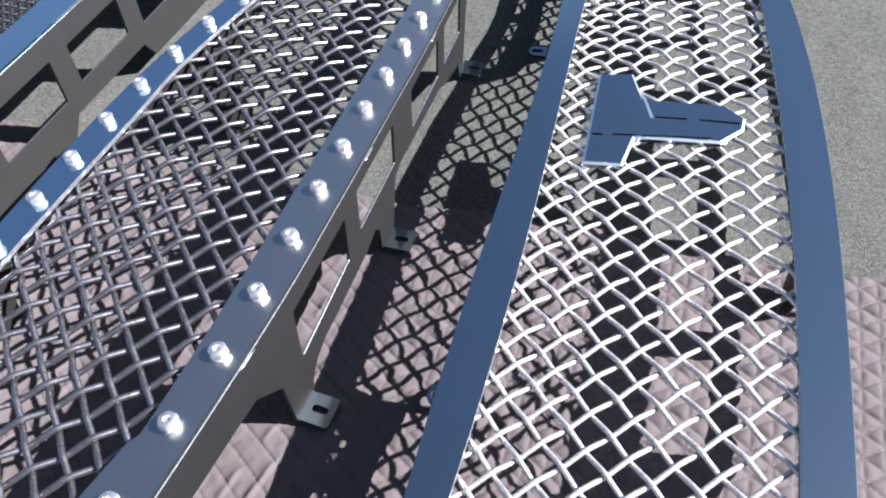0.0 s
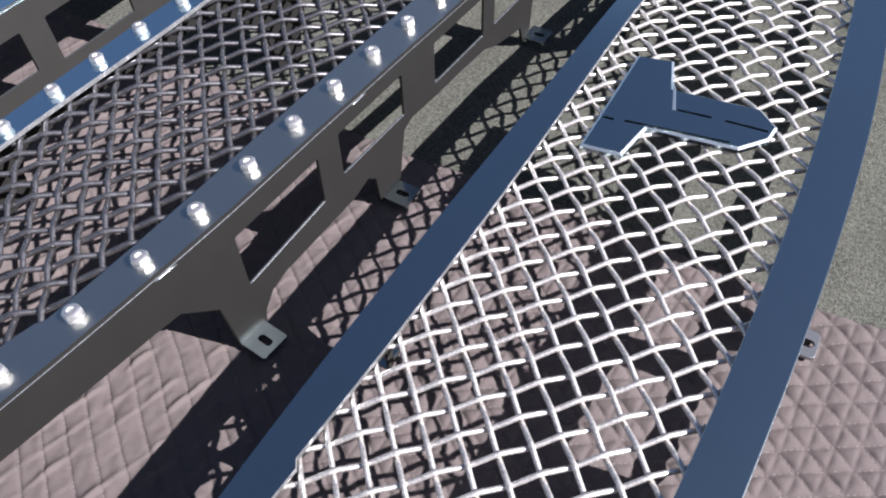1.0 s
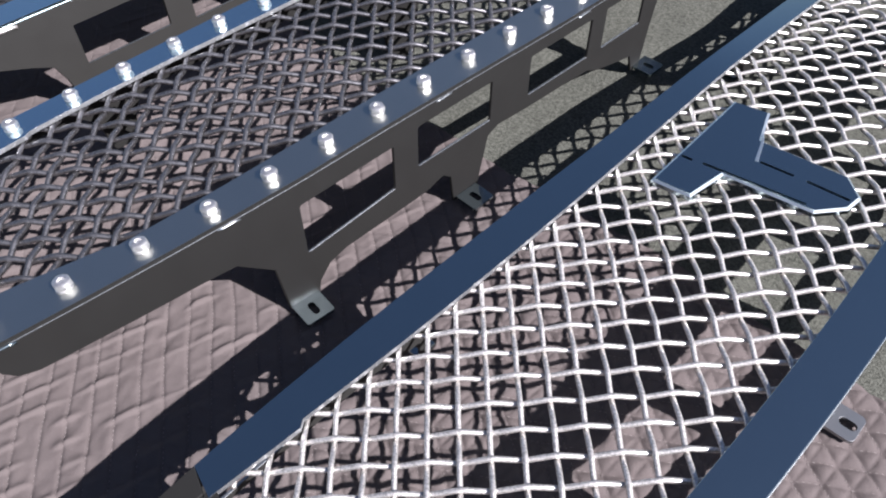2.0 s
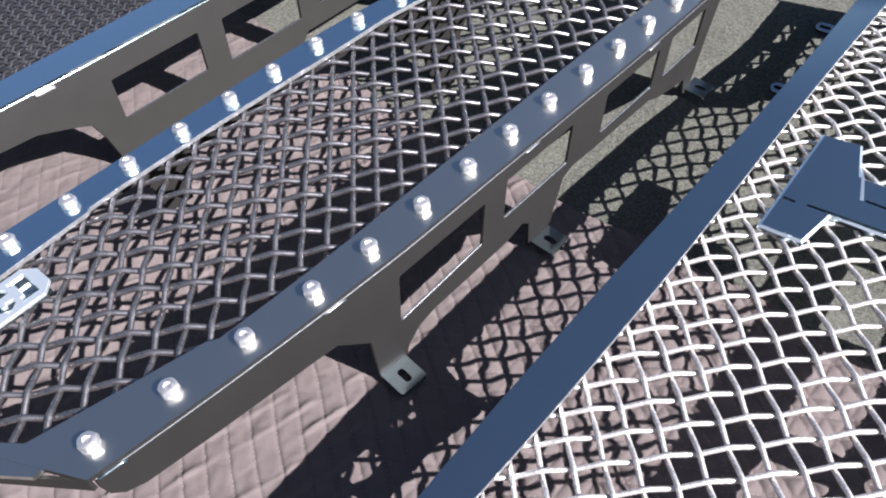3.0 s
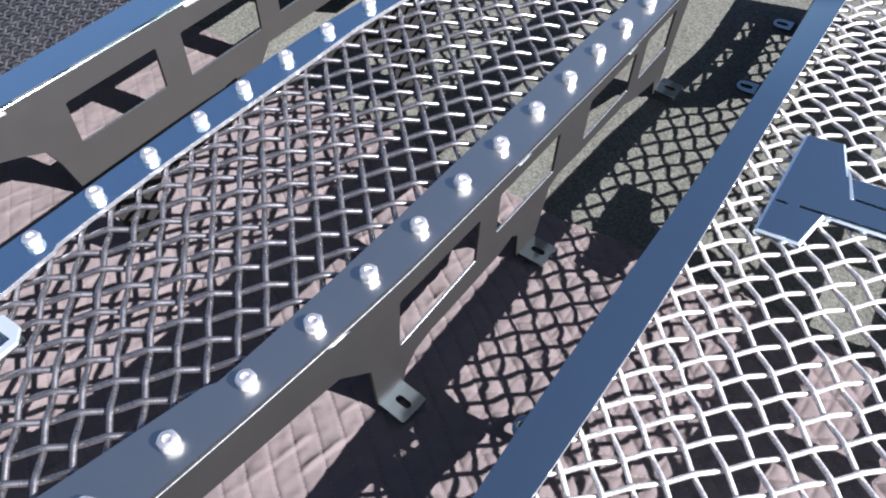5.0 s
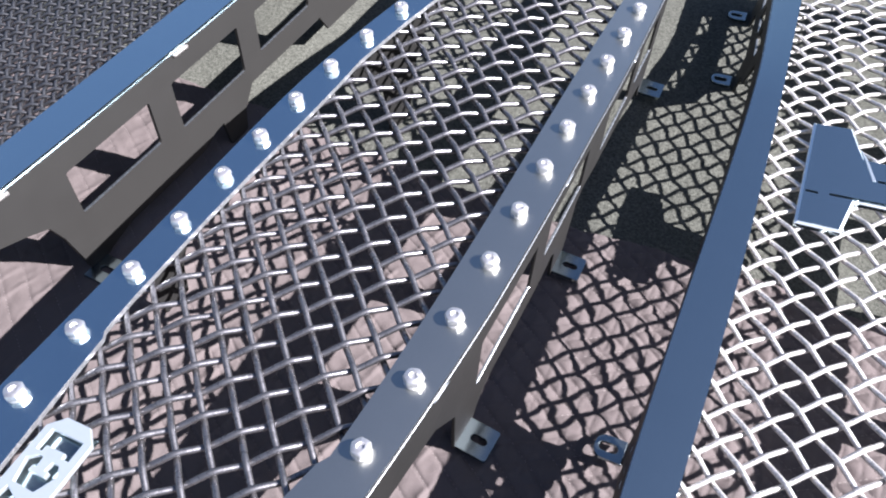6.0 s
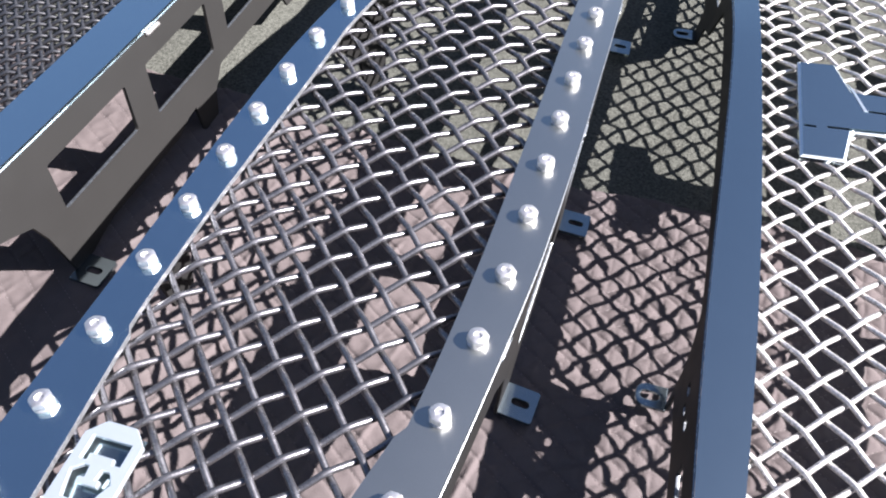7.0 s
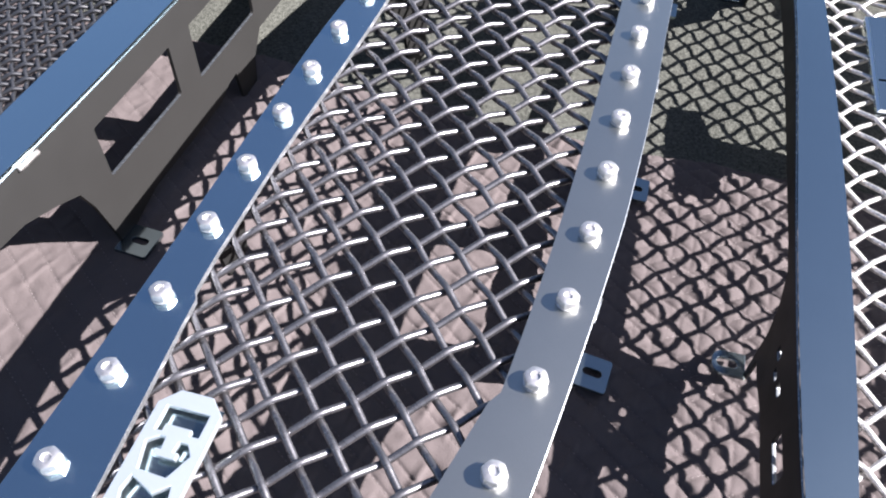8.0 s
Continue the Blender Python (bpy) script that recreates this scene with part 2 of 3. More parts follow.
def ground():
    me = bpy.data.meshes.new("ground")
    verts, faces = [], []
    xs = [-0.55 + 0.004 * i for i in range(250)]
    ys = [0.22 + 0.004 * j for j in range(180)]
    for y in ys:
        for x in xs:
            inner = min(1.0, 12 * min(x + 0.55, 0.446 - x, y - 0.22, 0.936 - y))
            z = -0.0080 + inner * (0.0008 + 0.0011 * noise.noise((x * 240, y * 240, 0)) + 0.0016 * noise.noise((x * 30, y * 30, 2)) + max(0.0, 0.8 * rise(x)) + 0.006 * min(1, max(0, (y - 0.40) / 0.12)))
            verts.append((x, y, z))
    w = len(xs)
    for j in range(len(ys) - 1):
        for i in range(w - 1):
            faces.append((j * w + i, j * w + i + 1, (j + 1) * w + i + 1, (j + 1) * w + i))
    rim = [i for i in range(w)] + [j * w + w - 1 for j in range(1, len(ys))] + [(len(ys) - 1) * w + i for i in range(w - 2, -1, -1)] + [j * w for j in range(len(ys) - 2, 0, -1)]
    far = []
    for i in rim:
        x, y, _ = verts[i]
        d = Vector((x + 0.05, y - 0.58, 0))
        d = d / max(abs(d.x) / 0.5, abs(d.y) / 0.36)
        far.append(len(verts))
        verts.append((-0.05 + d.x * 160, 0.58 + d.y * 160, -0.0080))
    for k in range(len(rim)):
        n = (k + 1) % len(rim)
        faces.append((rim[k], far[k], far[n], rim[n]))
    me.from_pydata(verts, [], faces)
    me.polygons.foreach_set("use_smooth", [True] * (len(me.polygons) - len(rim)) + [False] * len(rim))
    tagged(link("ground", me, CARPET), "grey-green short-pile carpet ground", "carpet", kind="structure")


ground()
blanket()


# ---- grilles ----
class Rails:
    """The plan of one grille: outer and inner lines of its two long rails, its ends, and the height of its face."""

    def __init__(self, lo, li, ri, ro, y0, y1, face, skew=0.0):
        self.lo, self.li, self.ri, self.ro, self.y0, self.y1, self.face, self.skew = lo, li, ri, ro, y0, y1, face, skew

    def near(self, x):
        """The near end's outer line, which may run askew."""
        return self.y0 + self.skew * (x - self.ro(self.y0))

    def end(self, line, d=0.0):
        """Where a long line meets the near end, d further on."""
        y = self.y0
        for _ in range(20):
            y = self.near(line(y)) + d
        return y


FLANGE, WALL = 0.0028, 0.0018


def flange(g, thing, outer, inner, step_y, step_by, mat, taper=0.0, lined=True, sun_side=False, side=None):
    """A long flat rail of the frame; its inner edge steps out near the end."""
    ys = stations(g.end(outer), g.y1)
    s = 1 if inner(0.3) > outer(0.3) else -1
    rim = [(y, outer(y)) for y in ys]
    back = []
    for y in reversed(stations(g.end(inner), g.y1)):
        back.append((y, inner(y) + (s * (step_by + taper * (step_y - y)) if y < step_y else 0)))
    near = next(i for i, (y, _) in enumerate(back) if y < step_y)
    back[near:near] = [(step_y + 0.004, inner(step_y + 0.004)), (step_y, inner(step_y) + s * step_by)]
    bm = sheet(rim + back, [], FLANGE, lambda u, v, w: (v, u, g.face(v, u) - w))
    # side faces turned to the sun can take the brighter metal, as painted light
    for f in bm.faces:
        f.material_index = 2 if side and abs(f.normal.z) < 0.5 else 1 if sun_side and f.normal.x > 0.5 else 0
    rail = part("side_rail", bm, mat, thing, bevel=0.0004 if side else 0.0005, smooth=True, cut=LIT_EDGE, rim=1 if lined else -1)
    # the shadow gap between rail and wall, put into the colour of the rail's side
    if side:
        rail.data.materials.append(side)
    rail.data.set_sharp_from_angle(angle=radians(30))
    rail.modifiers["edge"].harden_normals = True
    return rail


def end_rail(g, thing, y, depth, mat, below=None, foot=0.064):
    """The flat rail across an end, with the upright wall under its outer edge."""
    n = 14
    line = g.near if depth > 0 else (lambda x: y)
    ends = lambda f, h, d: (f(g.end(f, d)), h(g.end(h, d))) if depth > 0 else (f(y + d), h(y + d))
    rows = []
    for d in (0, depth):
        xa, xb = ends(g.li, g.ri, d)
        rows.append([(xa + (xb - xa) * k / n, line(xa + (xb - xa) * k / n) + d) for k in range(n + 1)])
    part("end_rail", sheet(rows[0] + rows[1][::-1], [], FLANGE, lambda u, v, w: (u, v, g.face(u, v) - w - 0.0002)), mat, thing, bevel=0.0005)
    off = 0.001 if depth > 0 else -WALL - 0.001
    xa, xb = (g.lo(g.end(g.lo)), g.ro(g.end(g.ro))) if depth > 0 else (g.lo(y), g.ro(y))
    xs = [xa + 0.002 + (xb - xa - 0.004) * k / n for k in range(n + 1)]
    rim = [(x, foot) for x in xs] + [(x, g.face(x, line(x)) - FLANGE - 0.0006) for x in reversed(xs)]
    part("end_wall", sheet(rim, [], WALL, lambda u, v, w: (u, line(u) + off + w, v)), below or mat, thing, bevel=0.0004)


def end_plate(g, thing, long, mat):
    """The painted plate that carries a long rail on past its bright end, bent down a little."""
    ys = (-0.0006, 0.012, 0.03, long)
    side = [(g.lo(g.end(g.lo, -d)), d) for d in ys], [(g.li(g.end(g.li, -d)), d) for d in ys]
    line = lambda x, d: g.near(x) - d - 0.0006
    part("end_plate", sheet(side[0] + side[1][::-1], [], FLANGE, lambda u, d, w: (u, line(u, d), g.face(u, line(u, d)) + 0.0005 - 0.03 * max(0, d) - w)), mat, thing, bevel=0.0004)


def ease(k):
    """Nought below zero and k above it, with a soft bend."""
    return (k + math.sqrt(k * k + 0.0016)) / 2


def upright(u):
    """A wall that stands plumb."""
    return 0.0


def side_wall(g, thing, line, s, bottom, windows, mat, lean=upright, proud=0.0004, gap=0.0):
    """The upright wall under a long rail: bottom is its lower edge (y, z) from near to far, windows are (y0, y1, drop0, drop1, sag); lean draws its foot inwards."""
    off = -proud  # the wall stands a little proud of its rail
    top = [(y, g.face(line(y), y) - 0.0020 - gap - 0.03 * max(0, g.end(line) - y)) for y in stations(bottom[0][0], g.y1 - 0.001)]
    low = []
    for (ya, za), (yb, zb) in zip(bottom, bottom[1:]):
        k = max(1, round(abs(yb - ya) / 0.012))
        low += [(ya + (yb - ya) * i / k, za + (zb - za) * i / k) for i in range(k)]
    low.append(bottom[-1])
    cuts = []
    for y0, y1, d0, d1, *sag in windows:
        zt = g.face(line((y0 + y1) / 2), (y0 + y1) / 2)
        slant = zt - g.face(line(y0), y0)
        cuts.append([(y, z + slant * (y - (y0 + y1) / 2) / max(1e-6, (y1 - y0) / 2)) for y, z in rounded(y0, y1, zt - d1, zt - d0)])
        if sag:  # the near lower corner hangs deeper
            cuts[-1] = [(y, z - sag[0] * (y1 - y) / (y1 - y0) * max(0, min(1, (zt - d0 - z) / (d1 - d0)))) for y, z in cuts[-1]]
    bm = sheet(low + top[::-1], cuts, WALL, lambda u, v, w: (line(u) - s * (off + w + lean(u) * (g.face(line(u), u) - v) / 0.085), u, v))
    # tops and sills alone get the brighter steel: sunlight on them put into colour
    for f in bm.faces:
        f.material_index = 1 if f.normal.z > 0.8 else 0
    return part("side_wall", bm, mat, thing, bevel=0.0004, cut=CUT)


def tab(wall, line, s, y, z, mat, wide=0.018, long=0.0165, r=0.0015, bore=0.0021, drawn=0.0, tilt=0.02, root=0.0005):
    """A bent mounting tab with a slot that runs away from the wall."""
    h = wide / 2
    out = [(-root, -h)]
    for cv, a0 in ((-h + r, -90), (h - r, 0)):
        out += [(long - r + r * math.cos(radians(a0 + a)), cv + r * math.sin(radians(a0 + a))) for a in range(0, 91, 18)]
    out.append((-root, h))
    c, hl, hr = long * 0.52, long * 0.15, bore
    slot = [(c + hl * sg + hr * math.cos(radians(a)), hr * math.sin(radians(a))) for sg, rng in ((1, range(-90, 91, 30)), (-1, range(90, 271, 30))) for a in rng]
    x0 = line(y) + s * (0.0004 - drawn)
    slope = (line(y + 0.01) - line(y - 0.01)) / 0.02
    bm = sheet(out, [slot], 0.0022, lambda u, v, w: (x0 + s * u + slope * v, y + v - s * slope * u, z + w - tilt * u))
    part("mounting_tab", bm, mat, wall, bevel=0.0004)


def stud_mesh():
    """A six-sided bolt head with a turned shoulder, a domed crown and a socket in it."""
    bm, n = bmesh.new(), 24

    def ring(r, z, six):
        out = []
        for k in range(n):
            q = 2 * math.pi * k / n
            flat = math.cos(math.pi / 6) / math.cos((q + math.pi / 6) % (math.pi / 3) - math.pi / 6)
            f = 1 + six * (flat - 1)
            out.append(bm.verts.new((r * f * math.cos(q), r * f * math.sin(q), z)))
        return out
    rings = [(0.0043, 0.0, 0), (0.0043, 0.0005, 0), (0.0034, 0.0008, 0), (0.0034, 0.0014, 0), (0.0045, 0.0017, 0.8), (0.0046, 0.0036, 0.7), (0.0040, 0.0045, 0.3), (0.0031, 0.0049, 0), (0.0019, 0.0050, 0.8), (0.0016, 0.0041, 1)]
    loops = [ring(*r) for r in rings]
    for p, q in zip(loops, loops[1:]):
        for k in range(n):
            bm.faces.new((p[k], p[(k + 1) % n], q[(k + 1) % n], q[k]))
    bm.faces.new(loops[-1])
    me = bpy.data.meshes.new("stud")
    bm.to_mesh(me)
    bm.free()
    me.materials.append(CHROME)
    me.polygons.foreach_set("use_smooth", [True] * len(me.polygons))
    me.set_sharp_from_angle(angle=radians(28))
    return me


STUD = stud_mesh()


def studs(g, thing, line, ys, shift):
    for y in ys:
        x = line(y) + shift
        ob = new("stud", STUD)
        ob.parent = thing
        ob.matrix_parent_inverse = Matrix.Translation(-base_of(thing))
        ob.matrix_basis = Matrix.Translation((x, y, g.face(x, y))) @ Euler((random.uniform(-0.03, 0.03), random.uniform(-0.03, 0.03), random.uniform(0, 6.28))).to_matrix().to_4x4()


def tube(path, r, sides):
    verts, faces = [], []
    n = len(path)
    for i, p in enumerate(path):
        d = (path[min(i + 1, n - 1)] - path[max(i - 1, 0)]).normalized()
        a = d.cross(Vector((0, 0, 1))).normalized()
        b = a.cross(d)
        for k in range(sides):
            q = 2 * math.pi * k / sides
            verts.append(p + a * (r * math.cos(q)) + b * (r * math.sin(q)))
    for i in range(n - 1):
        for k in range(sides):
            k1 = (k + 1) % sides
            faces.append((i * sides + k, i * sides + k1, (i + 1) * sides + k1, (i + 1) * sides + k))
    faces.append(tuple(range(sides))[::-1])
    faces.append(tuple((n - 1) * sides + k for k in range(sides)))
    return verts, faces


def woven(g, thing, u, v, radius, origin, crimp, mat, steps=6, sides=8, under=0.007, ends=(0.012, 0.012)):
    """Crimped wires woven over and under each other between the rails, each a part of its own."""
    u, v, o = Vector(u), Vector(v), Vector(origin)
    pitch = u.length

    def inside(p):
        return g.near(p.x) + ends[0] < p.y < g.y1 - ends[1] and g.li(p.y) - under < p.x < g.ri(p.y) + under
    reach = int((g.y1 - g.y0 + 0.4) / pitch)
    for along, across, first in ((u, v, 0), (v, u, 1)):
        for i in range(-reach, reach + 1):
            run, runs = [], []
            jit, lean = random.uniform(-0.025, 0.025), random.uniform(-0.0015, 0.0015)
            for k in range(-reach * steps, reach * steps + 1):
                s = k / steps
                p = o + along * s + across * (i + jit + lean * s)
                if inside(p):
                    ph = math.cos(math.pi * (k / steps + i + first))
                    ph = math.asin(0.97 * ph) / math.asin(0.97)
                    z = g.face(p.x, p.y) - FLANGE - 2 * radius - 0.0004 + crimp * ph
                    run.append(Vector((p.x, p.y, z)))
                elif run:
                    runs.append(run)
                    run = []
            if run:
                runs.append(run)
            for path in runs:
                if len(path) < 4:
                    continue
                verts, faces = tube(path, radius, sides)
                me = bpy.data.meshes.new("wire")
                me.from_pydata(verts, [], faces)
                link("wire", me, mat, thing, smooth=True)


def grille(label, base):
    thing = new("mesh_grille")
    thing.location = base
    return tagged(thing, label, "grille", group="mesh grilles on the blanket")


def weld(g, wall, line, s, y, mat, r=0.0010, out=0.0010):
    """A bright little weld bead where the rail meets its wall."""
    path = [Vector((line(y + d) + s * out, y + d, g.face(line(y), y) - 0.0036 + 0.0003 * math.sin(d * 900))) for d in (-0.006, -0.003, 0, 0.003, 0.006)]
    verts, faces = tube(path, r, 8)
    me = bpy.data.meshes.new("weld_bead")
    me.from_pydata(verts, [], faces)
    link("weld_bead", me, mat, wall, smooth=True)


def windows_every(first, gap, wide, count, d0, d1):
    return [(first + gap * k, first + gap * k + wide, d0, d1) for k in range(count)]


# bright grille with the emblem
A_LO = curve((-0.48848, 0.45745, 0.10761, -0.03557), 0.08, 0.53)
A_RO = curve((-0.25718, -0.02036, 0.29358, 0.12707), 0.13, 0.50)


def a_face(x, y):
    """The face, whose left side sinks at the far end."""
    u = min(1, max(0, (x - A_LO(y)) / (A_RO(y) - A_LO(y))))
    return 0.0712 + 0.045 * x - 0.13 * ease(min(y, 0.62) - 0.47) * (1 - u) ** 1.3


A = Rails(A_LO, curve((0.27644, -0.36711, 0.36944, -0.03909), 0.13, 0.52),
          curve((0.06356, -0.26147, 0.34250, 0.10189), 0.13, 0.50), A_RO, -0.001, 0.70, a_face, skew=-0.60)
bright = grille("curved grille of bright woven wire with an emblem, lying on blanket", (0.11, 0.38, 0))
flange(A, bright, A.lo, A.li, 0.125, 0.003, RAIL, sun_side=True)
flange(A, bright, A.ro, A.ri, 0.110, 0.003, RAIL, lined=False)
end_rail(A, bright, A.y0, 0.006, BLACK_PAINT)
end_plate(A, bright, 0.055, BLACK_PAINT)
end_rail(A, bright, A.y1, -0.022, RAIL)
FOOT = 0.002
A_LEAN = lambda y: -0.002 - 0.028 * max(0, min(y, 0.60) - 0.224)
B_LEAN = lambda y: 0.0035
wall = side_wall(A, bright, A.lo, -1, [(0.030, 0.0276), (0.184, 0.028), (0.206, 0.0228), (0.2150, 0.0226), (0.2155, 0.006), (0.2195, 0.006), (0.2205, 0.0226), (0.2212, 0.036), (0.227, 0.050), (0.238, 0.060), (0.254, 0.061), (0.280, 0.060), (0.400, 0.055),
                                       (0.520, 0.052), (0.535, 0.024), (0.556, 0.016), (0.560, FOOT - 0.004), (0.582, FOOT - 0.004), (0.586, 0.0155), (0.655, 0.0155), (0.660, FOOT - 0.004), (0.684, FOOT - 0.004), (0.688, 0.020), (0.699, 0.020)],
                 [(0.088, 0.140, 0.0280, 0.0370), (0.145, 0.164, 0.0185, 0.0290), (0.181, 0.187, 0.0195, 0.0240), (0.1905, 0.196, 0.0230, 0.0265), (0.198, 0.204, 0.0180, 0.0225), (0.546, 0.578, 0.0130, 0.0235), (0.590, 0.618, 0.0125, 0.0245), (0.634, 0.664, 0.0145, 0.0255)], SATIN, lean=A_LEAN)
for y in (0.222, 0.571, 0.672):
    tab(wall, A.lo, -1, y, 0.005 if y < 0.3 else -0.001, TAB, wide=0.0135, long=0.0150, r=0.0055, bore=0.0026, drawn=A_LEAN(y))
wall = side_wall(A, bright, A.ro, 1, [(0.022, 0.048), (0.150, 0.048), (0.166, 0.030), (0.180, 0.022), (0.278, 0.022), (0.284, FOOT), (0.306, FOOT), (0.312, 0.022), (0.500, 0.022), (0.506, FOOT - 0.004), (0.530, FOOT - 0.004), (0.536, 0.022), (0.699, 0.022)],
                 windows_every(0.190, 0.080, 0.060, 6, 0.016, 0.046), SATIN, lean=lambda y: 0.005)
for y in (0.295, 0.518):
    tab(wall, A.ro, 1, y, FOOT if y < 0.3 else -0.003, LIT_TAB, long=0.0130, r=0.003, bore=0.0026, root=0.0055)
woven(A, bright, (0.01113, 0.00712), (-0.00698, 0.01118), 0.00127, (0.03482, 0.20305), 0.00132, POLISHED)

# dark grille with bolt heads
B_NEAR = curve((0.67966, -0.51513, 0.38716, -0.32002), 0.12, 0.40)
B_IN = curve((-2.16877, 2.01964, -0.32789, -0.23482), 0.17, 0.46)


def b_left(y):
    """The outer line of the left rail, which bends on past its middle."""
    return B_NEAR(y) + 0.60 * max(0, min(y, 0.55) - 0.345) ** 2


def b_left_in(y):
    return max(B_IN(y), b_left(y) + 0.0205)


B_OUT = curve((0.07555, -0.28839, 0.44270, -0.15781), 0.08, 0.47)


def b_right(y):
    """The outer line of the right rail, which draws in towards the far end."""
    return B_OUT(y) - 0.0022 - 0.0038 * min(1, max(0, (y - 0.23) / 0.14))


def b_face(x, y):
    """The frame is twisted: its right side sinks towards the far end."""
    u = min(1.1, max(0, (x - b_left(y)) / (b_right(y) - b_left(y))))
    return 0.0942 + 0.0426 * x + 0.0247 * y - 0.070 * ease(min(y, 0.52) - 0.29) * u ** 1.3


B = Rails(b_left, b_left_in,
          curve((0.66307, -0.73485, 0.51122, -0.18489), 0.16, 0.47), b_right, 0.074, 0.70, b_face, skew=0.40)
dark = grille("grille of dark woven wire, its steel frame studded with bolts", (-0.14, 0.38, 0))
flange(B, dark, B.lo, B.li, 0.185, 0.002, DIM_SKY_RAIL, sun_side=True)
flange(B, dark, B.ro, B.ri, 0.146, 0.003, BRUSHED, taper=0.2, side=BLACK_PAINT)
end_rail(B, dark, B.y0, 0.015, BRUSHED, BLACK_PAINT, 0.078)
end_rail(B, dark, B.y1, -0.022, RAIL)
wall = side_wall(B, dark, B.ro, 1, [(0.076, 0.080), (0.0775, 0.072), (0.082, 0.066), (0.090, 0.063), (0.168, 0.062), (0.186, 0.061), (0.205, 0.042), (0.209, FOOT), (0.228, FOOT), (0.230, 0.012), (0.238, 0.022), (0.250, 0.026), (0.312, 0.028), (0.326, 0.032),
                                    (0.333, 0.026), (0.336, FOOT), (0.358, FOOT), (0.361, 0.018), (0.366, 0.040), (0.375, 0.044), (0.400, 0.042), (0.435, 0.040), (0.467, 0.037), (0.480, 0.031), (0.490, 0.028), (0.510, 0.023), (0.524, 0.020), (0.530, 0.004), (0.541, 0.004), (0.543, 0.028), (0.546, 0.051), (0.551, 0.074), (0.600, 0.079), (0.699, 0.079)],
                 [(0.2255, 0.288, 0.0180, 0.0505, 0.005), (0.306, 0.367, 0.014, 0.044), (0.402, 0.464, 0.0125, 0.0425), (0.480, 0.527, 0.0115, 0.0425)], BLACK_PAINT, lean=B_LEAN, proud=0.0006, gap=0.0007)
for y in (0.218, 0.347, 0.541):
    tab(wall, B.ro, 1, y, FOOT + 0.001 if y < 0.4 else 0.005, TAB, drawn=B_LEAN(y), tilt=0.05)
weld(B, wall, B.ro, 1, 0.083, TAB, 0.0010, 0.0003)
for y in (0.188, 0.326, 0.452):
    weld(B, wall, B.ro, 1, y, CUT, 0.00045, 0.0006)
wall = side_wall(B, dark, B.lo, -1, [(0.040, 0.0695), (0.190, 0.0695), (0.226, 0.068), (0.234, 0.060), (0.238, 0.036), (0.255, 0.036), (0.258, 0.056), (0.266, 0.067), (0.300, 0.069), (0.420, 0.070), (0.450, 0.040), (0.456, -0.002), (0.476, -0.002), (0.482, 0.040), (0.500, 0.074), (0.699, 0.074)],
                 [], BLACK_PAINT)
woven(B, dark, (0.01099, 0.00681), (-0.00679, 0.01113), 0.00148, (-0.19944, 0.23992), 0.00148, DARK_STEEL)
S_LINE, K_LINE = curve((1.73064, -1.71916, 0.80641, -0.19925), 0.15, 0.39), curve((0.02394, 0.247, -0.29722), 0.18, 0.36)
studs(B, dark, S_LINE, [0.0860, 0.1195, 0.154, 0.1885, 0.222, 0.257, 0.292, 0.327, 0.363, 0.3990, 0.4335, 0.468, 0.502, 0.537, 0.572, 0.607], -0.0012)
studs(B, dark, lambda y: max(K_LINE(y), b_left(y) + 0.0100), [0.118, 0.152, 0.186, 0.222, 0.256, 0.2905, 0.323, 0.357, 0.391, 0.425, 0.459, 0.493, 0.527, 0.561, 0.595], -0.0008)

# fine black grille
C_RO, C_RI = curve((-0.08931, 0.32462, -0.39573), 0.22, 0.48), curve((0.25463, -0.40882), 0.2, 0.48)
C = Rails(lambda y: C_RO(y) - 0.205, lambda y: C_RI(y) - 0.155, C_RI, C_RO, 0.150, 0.70, lambda x, y: 0.0980 + 0.025 * y)
fine = grille("grille of fine black woven wire in a polished steel frame", (-0.40, 0.40, 0.024))
flange(C, fine, C.ro, C.ri, 0.160, 0.002, SKY_RAIL)
flange(C, fine, C.lo, C.li, 0.160, 0.002, RAIL)
end_rail(C, fine, C.y0, 0.022, RAIL)
end_rail(C, fine, C.y1, -0.022, RAIL)
C_LOW = [(0.151, 0.080), (0.228, 0.0765), (0.246, 0.070), (0.259, 0.064), (0.264, 0.051), (0.271, 0.019), (0.284, 0.019), (0.292, 0.022), (0.306, 0.026), (0.375, 0.027), (0.388, 0.033), (0.397, 0.034), (0.402, 0.006), (0.417, 0.006), (0.421, 0.030), (0.432, 0.044), (0.520, 0.045), (0.530, 0.030), (0.699, 0.030)]
wall = side_wall(C, fine, C.ro, 1, C_LOW, [(0.2805, 0.3445, 0.0185, 0.0485), (0.364, 0.428, 0.0185, 0.0520), (0.447, 0.508, 0.0185, 0.0485), (0.528, 0.590, 0.0185, 0.0520)], SATIN, proud=0.0005)
tab(wall, C.ro, 1, 0.273, 0.0175, TAB)
tab(wall, C.ro, 1, 0.411, 0.0065, TAB)
for y in (0.243, 0.377):
    weld(C, wall, C.ro, 1, y, POLISHED, 0.0013, 0.0009)
side_wall(C, fine, C.lo, -1, [(0.151, 0.070), (0.699, 0.070)], [], SATIN)
woven(C, fine, (0.00519, 0.00235), (-0.00235, 0.00519), 0.00100, (-0.375, 0.351), 0.00105, BLACK_WIRE, steps=4, sides=6)


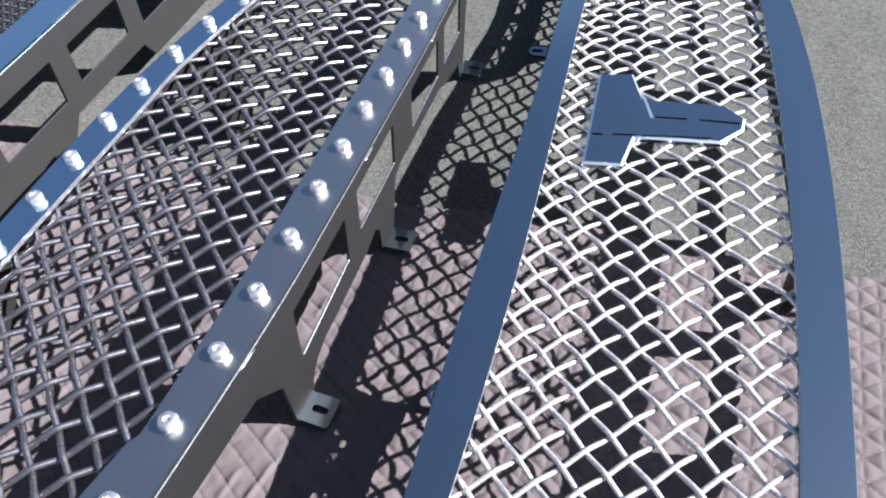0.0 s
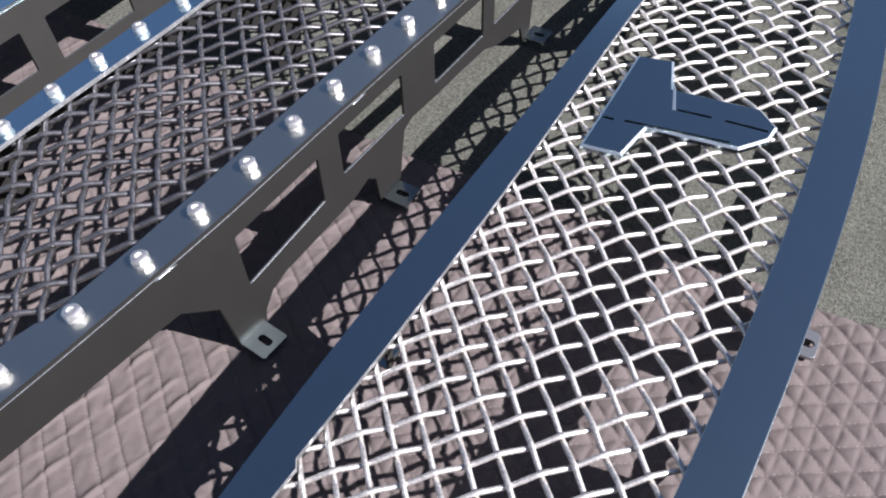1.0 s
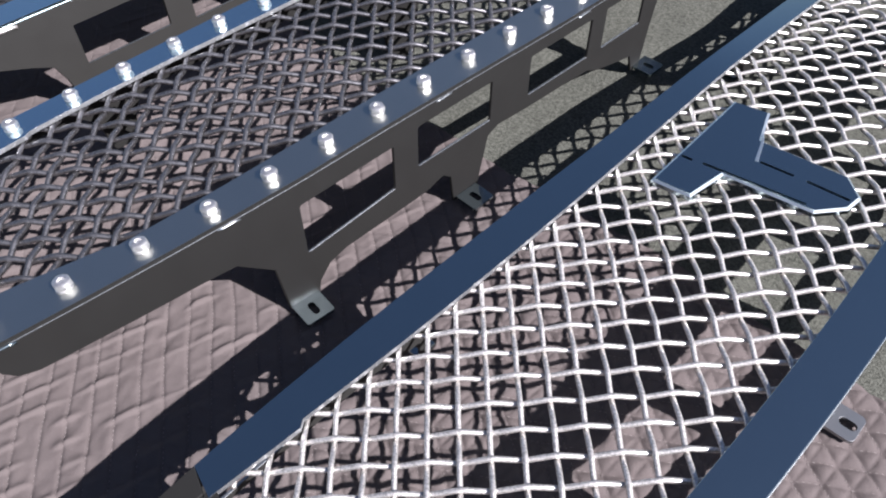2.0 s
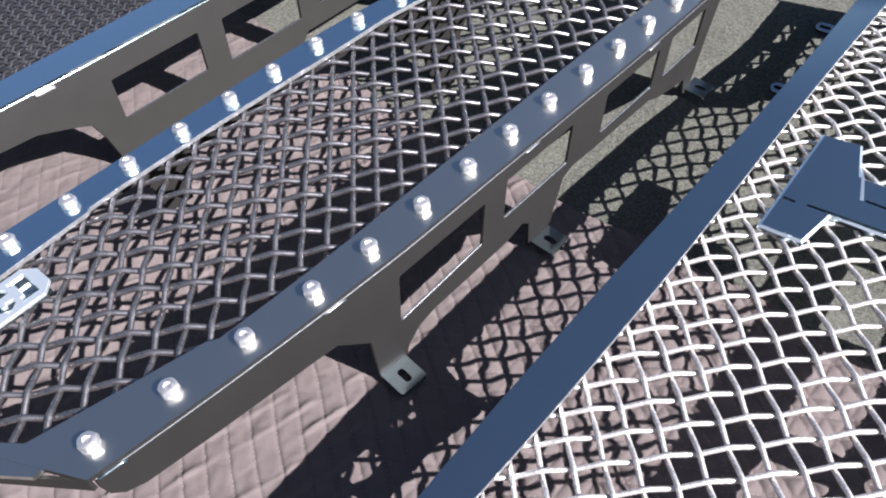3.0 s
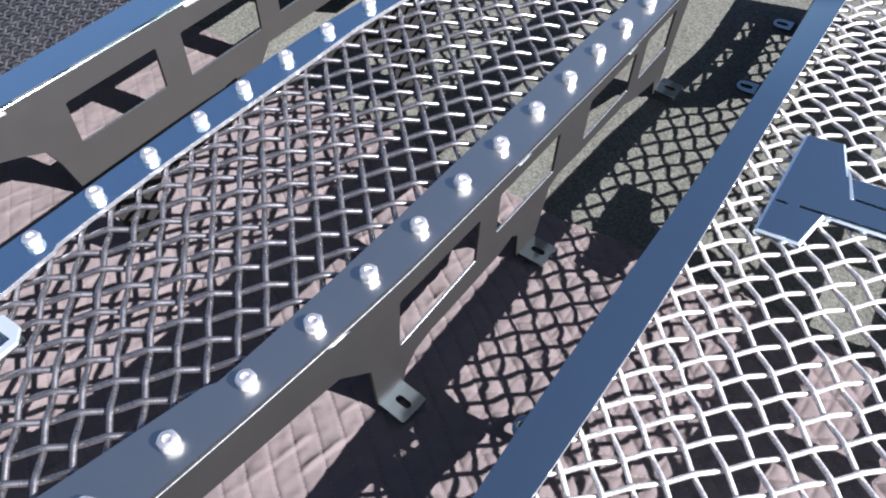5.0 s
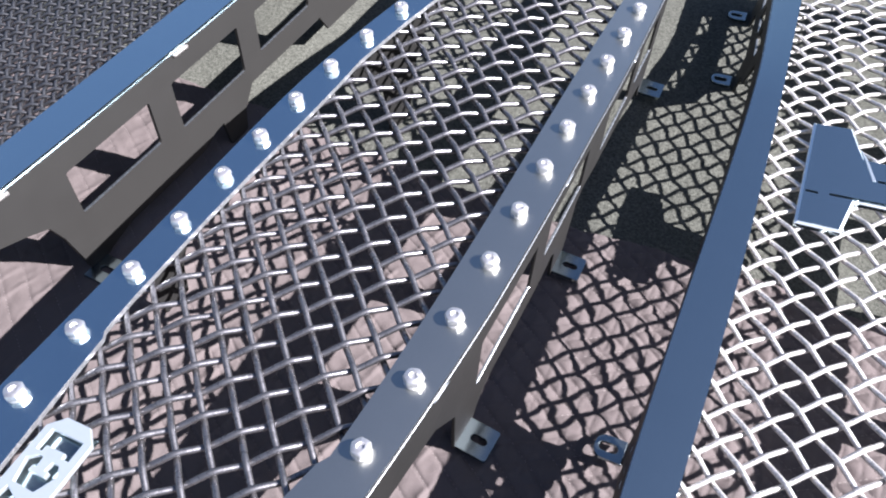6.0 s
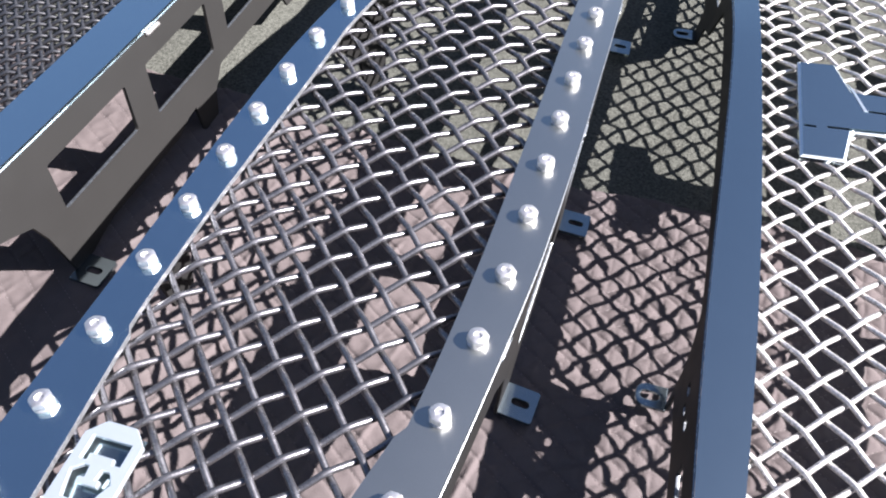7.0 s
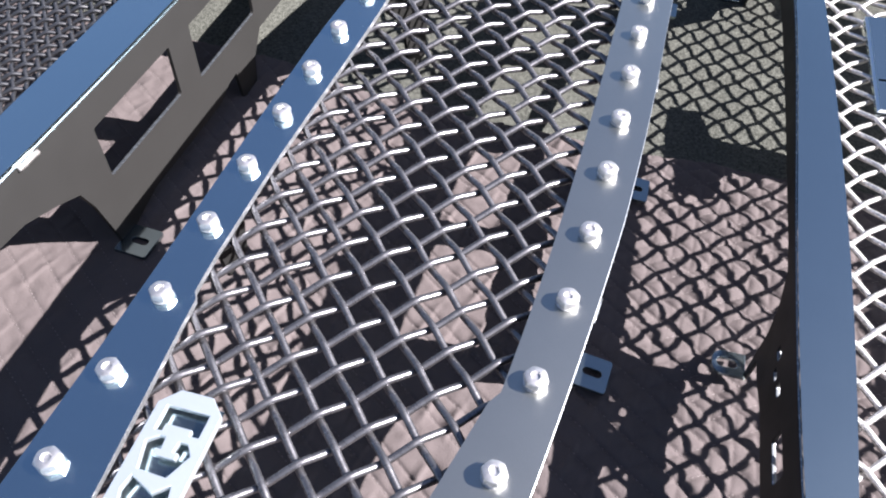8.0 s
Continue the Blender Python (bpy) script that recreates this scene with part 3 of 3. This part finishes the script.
# ---- emblem and badge plates ----
def emblem(g, thing):
    """A flat winged emblem: a bevelled steel plate with a black face and narrow slots through it."""
    plan = [(0.0949, 0.4279), (0.1164, 0.4251), (0.1192, 0.3983), (0.1671, 0.3880), (0.1764, 0.3736), (0.1727, 0.3628), (0.1578, 0.3528), (0.1094, 0.3617), (0.0993, 0.3374), (0.0761, 0.3415)]
    slots = []
    for (xa, ya), (xb, yb) in (((0.0842, 0.3670), (0.0905, 0.3656)), ((0.0965, 0.3655), (0.1530, 0.3569)), ((0.1235, 0.3795), (0.1420, 0.3758)), ((0.1492, 0.3744), (0.1715, 0.3690))):
        d = (Vector((xb, yb)) - Vector((xa, ya))).normalized()
        n = Vector((-d.y, d.x)) * 0.0009
        a, b = Vector((xa, ya)), Vector((xb, yb))
        slots.append([tuple(a + n), tuple(b + n), tuple(b - n), tuple(a - n)])
    low = lambda x, y: 0.0574 + 0.0562 * x + 0.0236 * y  # just over the wires
    inner = inset(plan, 0.0015)
    bm = sheet(plan, [], 0.0024, lambda u, v, w: (u, v, low(u, v) + w))
    bmesh.ops.delete(bm, geom=[f for f in bm.faces if f.normal.z > 0.9], context="FACES_ONLY")
    a = [bm.verts.new((x, y, low(x, y) + 0.0024)) for x, y in plan]
    b = [bm.verts.new((x, y, low(x, y) + 0.0031)) for x, y in inner]
    for i in range(len(plan)):
        j = (i + 1) % len(plan)
        bm.faces.new((a[i], a[j], b[j], b[i]))
    bmesh.ops.remove_doubles(bm, verts=bm.verts[:], dist=0.00001)
    bmesh.ops.recalc_face_normals(bm, faces=bm.faces[:])
    body = part("emblem", bm, BRIGHT, thing, "winged emblem with dark face and bright bevelled rim", cut=RAIL)
    face = sheet(inner, slots, 0.0006, lambda u, v, w: (u, v, low(u, v) + 0.0029 + w))
    part("face", face, RAIL, body, "dark polished face with narrow slots")
    edge = [(0.1183, 0.4050), (0.1205, 0.3792), (0.1224, 0.3790), (0.1204, 0.3978)]
    part("wing_edge", sheet(edge, [], 0.0009, lambda u, v, w: (u, v, low(u, v) + 0.0030 + w)), BRIGHT, body, "bright bevelled strip along the wing", bevel=0.0002)


def badge(g, thing, at, turn, long, wide, mat, label):
    """A bright plate with clipped corners and cut-out shapes, standing on two pegs over the wires."""
    c = 0.006
    hl, hw = long / 2, wide / 2
    out = [(-hl + c, -hw), (hl - c, -hw), (hl, -hw + c), (hl, hw - c), (hl - c, hw), (-hl + c, hw), (-hl, hw - c), (-hl, -hw + c)]
    cuts = []
    bracket = [(-6.5, -7.8), (-6.5, 8), (-15.5, 8), (-15.5, 5.4), (-12.8, 5.2), (-12.8, -4.5), (-15, -4.8), (-15, -7.8)]
    ring = [(-17.2, 5), (-17.2, 3), (-21.5, 2.5), (-21.5, 4.5), (-24, 4.5), (-24, -4), (-21.5, -4), (-21.5, -2), (-17.8, -2.5), (-17.8, -5.5), (-21.6, -8.2), (-30, -4), (-29.5, 6.5), (-20, 8.8)]
    cross = [(-32, -7), (-36, -2), (-32, 7), (-37, 8.2), (-42, 6.5), (-39.5, 0), (-42, -6.5), (-37, -8.2)]
    for shape, back in ((bracket, 0), (ring, 0), (cross, 0), (ring, 27), (cross, 27), (bracket, 73)):
        cuts.append([(hl + (x - back) * 0.001, y * 0.001) for x, y in shape])
    q = radians(turn)
    dx, dy = Vector((math.cos(q), math.sin(q))), Vector((-math.sin(q), math.cos(q)))

    def place(u, v, w):
        p = Vector(at) + dx * u + dy * v
        return (p.x, p.y, g.face(p.x, p.y) - 0.0018 + w)
    body = part("badge_plate", sheet(out, cuts, 0.0022, lambda u, v, w: place(u, v, w + 0.0008)), mat, thing, label, bevel=0.0003)
    x0, x1 = -hl + 0.002, hl - 0.002
    y0, y1 = -hw + 0.002, hw - 0.002
    part("backing", sheet([(x0, y0), (x1, y0), (x1, y1), (x0, y1)], [], 0.0008, lambda u, v, w: tuple(Vector(place(u, v, w)) - Vector((0, 0, 0.0022)))), TAB, body, "dark backing plate seen through the cut-outs")


emblem(A, bright)
badge(B, dark, (-0.2378, 0.0958), 77.0, 0.100, 0.0240, BADGE, "bright steel badge plate with cut-out shapes")
# darker metal than the first badge: the dark reflection is put into its colour
badge(A, bright, (0.2120, 0.5840), 77.5, 0.100, 0.0240, RAIL, "dark polished badge plate with cut-out shapes")
